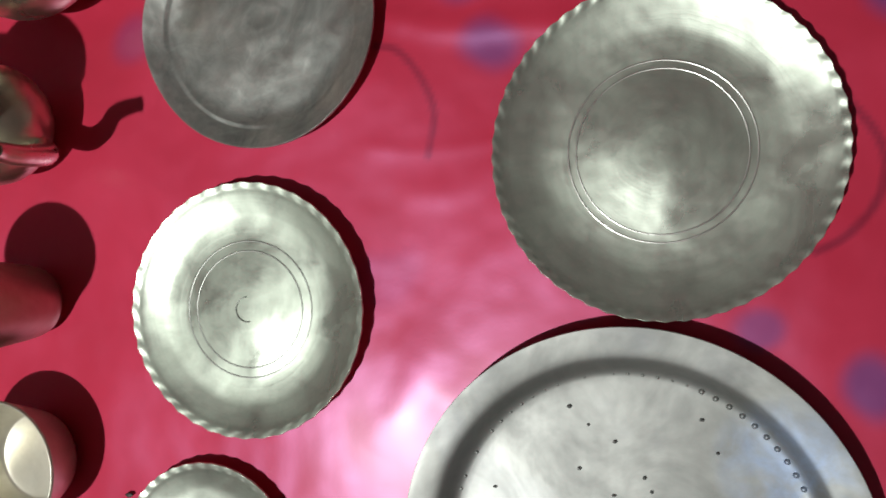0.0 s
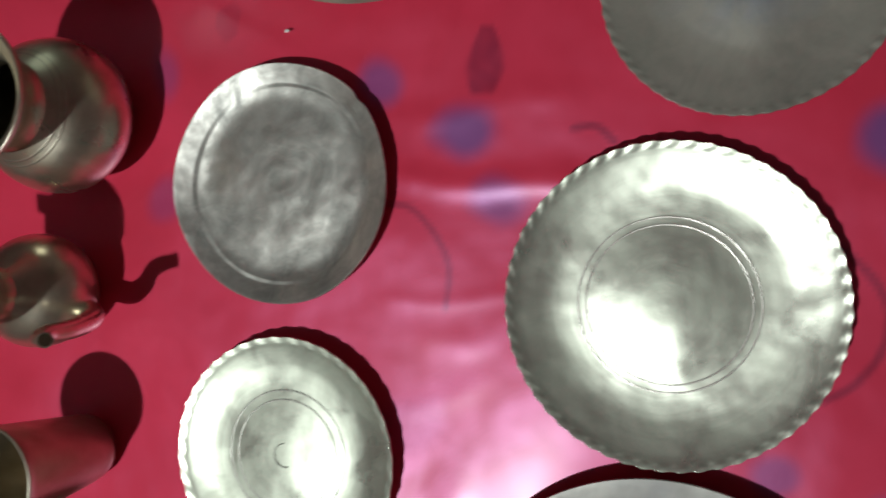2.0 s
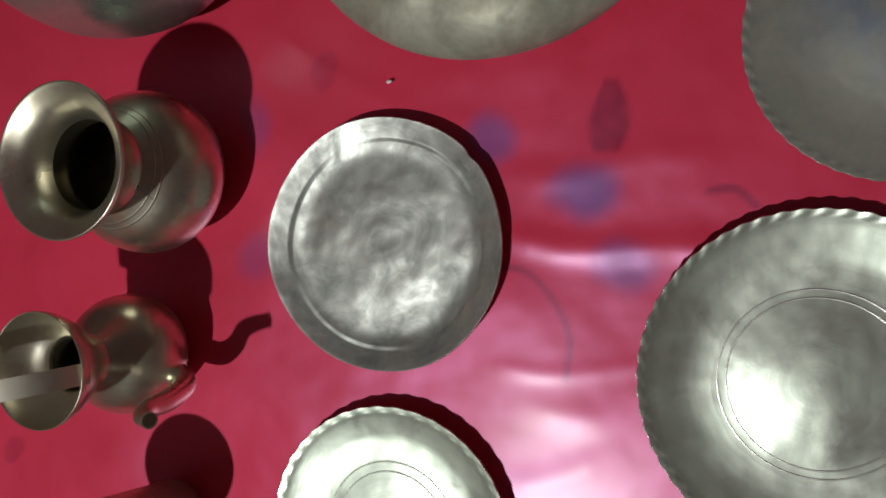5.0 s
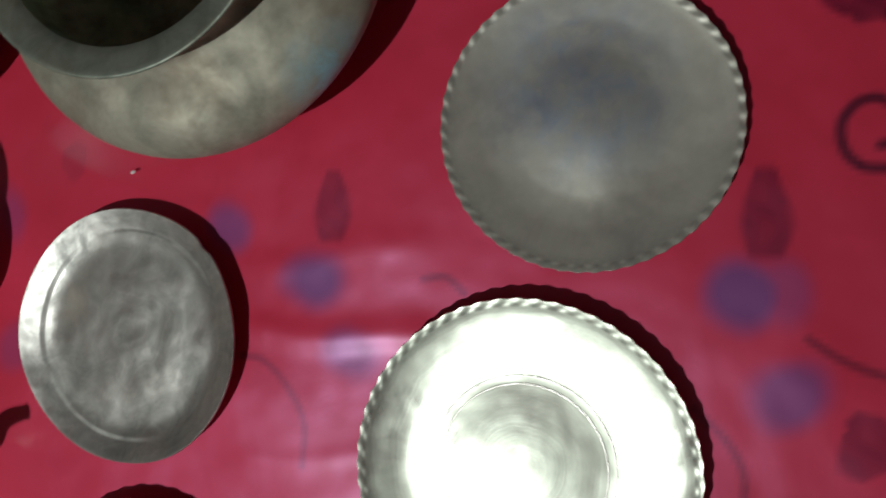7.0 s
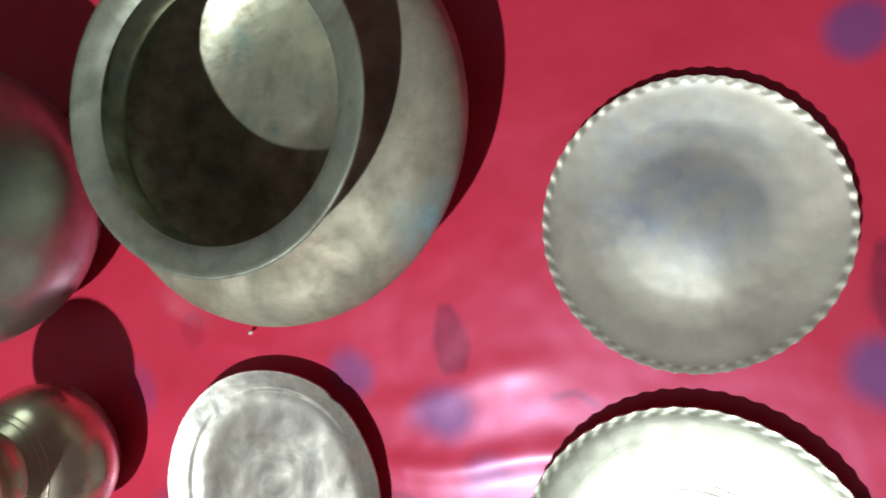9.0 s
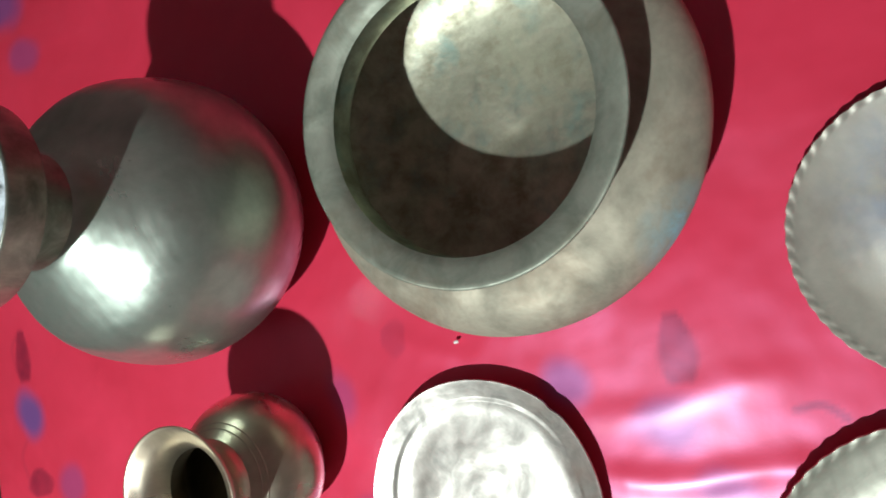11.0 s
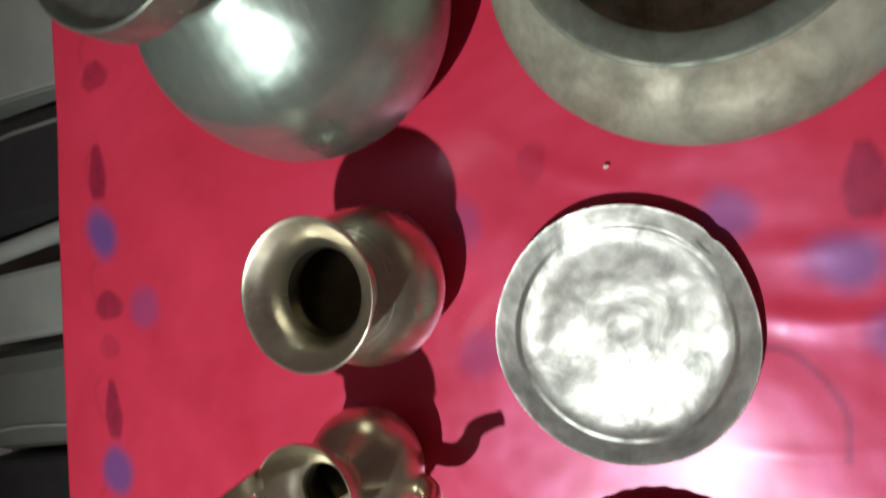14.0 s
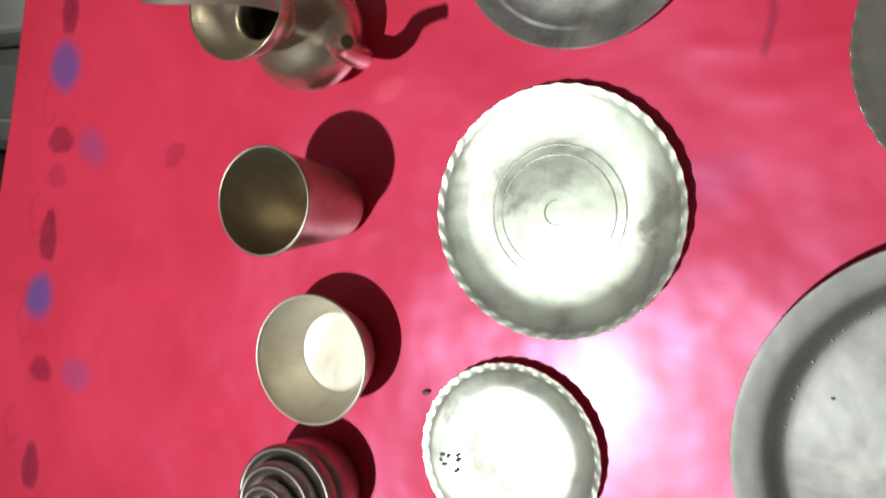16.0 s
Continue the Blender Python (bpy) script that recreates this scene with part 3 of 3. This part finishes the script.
def kettle():
    ob = thing("spouted_pot", -0.4304, 0.1189, 0.0, "small brown brass pot with spout and strap handle", "pot", "metal vessels on the cloth")
    body = smoothed([(0.0, 0.0), (0.02, 0.0), (0.026, 0.004), (0.040, 0.018), (0.0445, 0.038), (0.038, 0.056), (0.024, 0.068), (0.019, 0.074)])
    part("belly", turned(body), BRASS, ob)
    neck = smoothed([(0.019, 0.073), (0.0195, 0.080), (0.0225, 0.086), (0.0300, 0.093), (0.0368, 0.106), (0.0378, 0.1145), (0.0366, 0.1145), (0.0345, 0.107), (0.0275, 0.0965), (0.0205, 0.0915), (0.0180, 0.0890), (0.0175, 0.084)])
    part("flared_neck", turned(neck), BRASS, ob)
    part("inside", turned(smoothed([(0.0176, 0.0855), (0.0165, 0.076), (0.03, 0.055), (0.036, 0.036), (0.0, 0.006)])), BRASS_SHADED, ob, "hollow inside with shade put into its dark colour")
    spout = curve([(0.028, -0.014, 0.026), (0.048, -0.024, 0.036), (0.058, -0.030, 0.066), (0.062, -0.031, 0.090), (0.070, -0.033, 0.104), (0.080, -0.034, 0.110)], 6)
    part("spout", tube(spout, [0.009 - 0.0045 * i / (len(spout) - 1) for i in range(len(spout))], 14), BRASS, ob)
    way = (spout[-1] - spout[-2]).normalized()
    ends = []
    ends.append(part("spout_lip", tube([spout[-1] - way * 0.002, spout[-1] + way * 0.0012], [0.0046, 0.0052], 16), BRASS_LIGHT, ob))
    # the spout is closed; a flat dark disc paints the shade of its hole
    ends.append(part("spout_shade_disc", tube([spout[-1] + way * 0.0010, spout[-1] + way * 0.0016], 0.0042, 16), BRASS_SHADED, ob, "dark disc standing for the shaded open spout end"))
    for piece in ends:
        piece.data.set_sharp_from_angle(angle=radians(40))
    arch = curve([(0.036, -0.004, 0.108), (0.026, -0.005, 0.135), (-0.002, -0.007, 0.156), (-0.027, -0.004, 0.160), (-0.043, 0.006, 0.146), (-0.037, 0.014, 0.122), (-0.032, 0.018, 0.110)], 8)
    bm = bmesh.new()
    rows = []
    for i, p in enumerate(arch):
        d = (arch[min(i + 1, len(arch) - 1)] - arch[max(i - 1, 0)]).normalized()
        side = Vector((0, 1, 0))
        up = d.cross(side).normalized() * 0.0012
        w = side * 0.0065
        rows.append([bm.verts.new(p + w + up), bm.verts.new(p + w - up), bm.verts.new(p - w - up), bm.verts.new(p - w + up)])
    for a, b in zip(rows, rows[1:]):
        for k in range(4):
            bm.faces.new((a[k], a[(k + 1) % 4], b[(k + 1) % 4], b[k]))
    bm.faces.new(rows[0]), bm.faces.new(rows[-1])
    strap = part("strap_handle", bm, BRASS_LIGHT, ob, "flat pale strap handle")
    strap.data.set_sharp_from_angle(angle=radians(40))


def cooking_pot():
    ob = thing("cooking_pot", -0.1262, 0.4050, 0.0, "big weathered copper cooking pot with broad green rim", "pot", "metal vessels on the cloth")
    body = smoothed([(0.0, 0.0), (0.05, 0.001), (0.088, 0.010), (0.121, 0.030), (0.1325, 0.052), (0.120, 0.072), (0.094, 0.082), (0.083, 0.090), (0.084, 0.099)])
    wave = uneven(0.005, 41)
    w = lambda a, r, z: (r * wave(a), z)
    part("belly", turned(body, 120, w), COPPER, ob)
    inner = smoothed([(0.0810, 0.1100), (0.079, 0.099), (0.079, 0.088), (0.090, 0.078), (0.114, 0.069), (0.125, 0.051), (0.115, 0.030), (0.084, 0.011), (0.0, 0.004)])
    part("inside", turned(inner, 120, w), POT_INSIDE, ob, "pale limed inside")
    rim = smoothed([(0.082, 0.097), (0.084, 0.104), (0.094, 0.1100), (0.0972, 0.1130), (0.0966, 0.1148), (0.092, 0.1138), (0.083, 0.1114), (0.0790, 0.1085)], 1)
    part("rim", turned(rim, 120, w), RIM_GREEN, ob, "broad dark greenish rim")


def kalash():
    ob = thing("round_water_pot", -0.3790, 0.4340, 0.002, "large round bell-metal water pot with wide flanged mouth", "pot", "metal vessels on the cloth", (-2.6, 0.0))
    body = smoothed([(0.0, 0.0), (0.050, 0.0), (0.082, 0.012), (0.103, 0.054), (0.104, 0.092), (0.089, 0.140), (0.056, 0.164), (0.038, 0.174), (0.034, 0.182)])
    part("belly", turned(body, 120), ROUND, ob)
    neck = smoothed([(0.036, 0.174), (0.0365, 0.190), (0.041, 0.202), (0.052, 0.2085), (0.0590, 0.2100), (0.0605, 0.2115), (0.0605, 0.2200), (0.0605, 0.2310), (0.0598, 0.2335), (0.0580, 0.2330), (0.0565, 0.2270), (0.0500, 0.2205), (0.0410, 0.2175), (0.0370, 0.2165), (0.0355, 0.2140), (0.0352, 0.204), (0.0352, 0.192)])
    part("flanged_neck", turned(neck, 120), FLANGE, ob)
    # whitish speckled floor set shallow across the neck
    pan = smoothed([(0.0, 0.2065), (0.022, 0.2066), (0.030, 0.2070), (0.0353, 0.2080)])
    part("inner_floor", turned(pan, 96), WHITE_PAN, ob, "whitish stained inner floor")


def ringed_box():
    ob = thing("ringed_container", -0.444, -0.226, 0.0, "small dark round metal container with ringed lid", "container", "metal vessels on the cloth")
    part("container_wall", turned(smoothed([(0.0, 0.0), (0.034, 0.0), (0.037, 0.004), (0.0395, 0.022), (0.040, 0.040), (0.0, 0.040)], 1)), DARK_METAL, ob)
    z = 0.040
    for r, h in ((0.042, 0.012), (0.032, 0.013), (0.021, 0.013), (0.010, 0.012)):
        part("lid_ring", turned(smoothed([(0.0, z), (r * 0.96, z), (r, z + h * 0.4), (r - 0.001, z + h), (r - 0.004, z + h * 1.05), (r - 0.007, z + h * 0.6), (0.0, z + h * 0.6)], 1)), DARK_METAL, ob)
        z += h * 0.9


def crumb(x, y, r, material, label):
    bm = bmesh.new()
    bmesh.ops.create_icosphere(bm, subdivisions=2, radius=r, matrix=Matrix.Translation((0, 0, r * 0.2)) @ Matrix.Diagonal((1.4, 0.8, 0.35, 1)))
    rnd = random.Random(int(abs(x) * 1000))
    for v in bm.verts:
        v.co += Vector((rnd.uniform(-1, 1), rnd.uniform(-1, 1), 0)) * r * 0.2
    ob = new("crumb", finish(bm, "crumb", material))
    ob.location = (x, y, 0.0)
    tagged(ob, label, "crumb")


tumbler()
cup()
lota()
kettle()
cooking_pot()
kalash()
ringed_box()


# ---- what stands on the floor past the hem ----
def beside(name, x, y, sx, sy, top, turn, material, label, category, bevel=0.012):
    h = top - FLOOR_Z
    ob = new(name, finish(box(sx, sy, h, bevel, at=(0, 0, h / 2)), name, material, False))
    ob.matrix_world = pose(x, y, FLOOR_Z, 0, 0, turn)
    return tagged(ob, label, category)


beside("wooden_crate", -1.09, 1.02, 0.40, 0.24, -0.28, -6, TAN, "brown wooden crate standing on the floor", "crate")
crate_box = beside("pale_box", -1.12, 0.785, 0.46, 0.20, -0.312, -6, PALE, "pale grey flat box standing on the floor", "box")
part("lid", box(0.468, 0.208, 0.014, 0.004, at=(0, 0, 0.0955)), PALE, crate_box, smooth=False)
bag = beside("black_bag", -1.18, 0.565, 0.46, 0.20, -0.30, -3, BLACK, "soft black bag on the floor beside the table", "bag", 0.04)
part("seam", tube([(-0.21, 0.06, 0.098), (0.0, 0.064, 0.101), (0.21, 0.06, 0.098)], 0.004, 8), FLOOR, bag, "grey stitched seam")
beside("pale_board", -1.24, 0.360, 0.46, 0.115, -0.30, -3, PALE, "pale grey board lying on the floor", "board")
sack = beside("grey_sack", -1.24, 0.205, 0.42, 0.17, -0.31, -3, FLOOR, "dull grey-green sack on the floor", "sack", 0.04)
part("seam", tube(curve([(-0.19, -0.05, 0.089), (-0.06, -0.042, 0.091), (0.08, -0.048, 0.090), (0.19, -0.05, 0.089)], 4), 0.0035, 8), PALE, sack, "pale stitched seam")
beside("black_box", -1.25, 0.060, 0.40, 0.10, -0.32, -3, BLACK, "low black box on the floor", "box", 0.01)
beside("brown_box", -1.26, -0.085, 0.40, 0.17, -0.32, -3, TAN, "low brown wooden box on the floor", "box", 0.01)
beside("grey_box", -1.27, -0.30, 0.40, 0.22, -0.31, -3, FLOOR, "dull grey flat box on the floor", "box", 0.02)
bar = new("metal_tube", finish(tube([(-1.42, 0.440, -0.286), (-1.25, 0.446, -0.286), (-1.00, 0.452, -0.286)], 0.016, 12), "metal_tube", PALE))
tagged(bar, "thin grey metal tube resting on the black bag", "tube")
wire = new("cable", finish(tube(curve([(-1.00, 1.12, -0.276), (-1.03, 1.06, -0.276), (-1.02, 0.99, -0.276), (-0.96, 1.00, -0.276), (-0.94, 1.03, -0.276)], 6), 0.004, 8), "cable", CORD))
tagged(wire, "loose pale cable loop lying on the crate", "cable")
crumb(-0.2200, 0.2878, 0.0015, WALL, "tiny pale crumb lying on the red cloth")
crumb(-0.352, -0.148, 0.0022, SPECK, "tiny dark crumb lying on the red cloth")
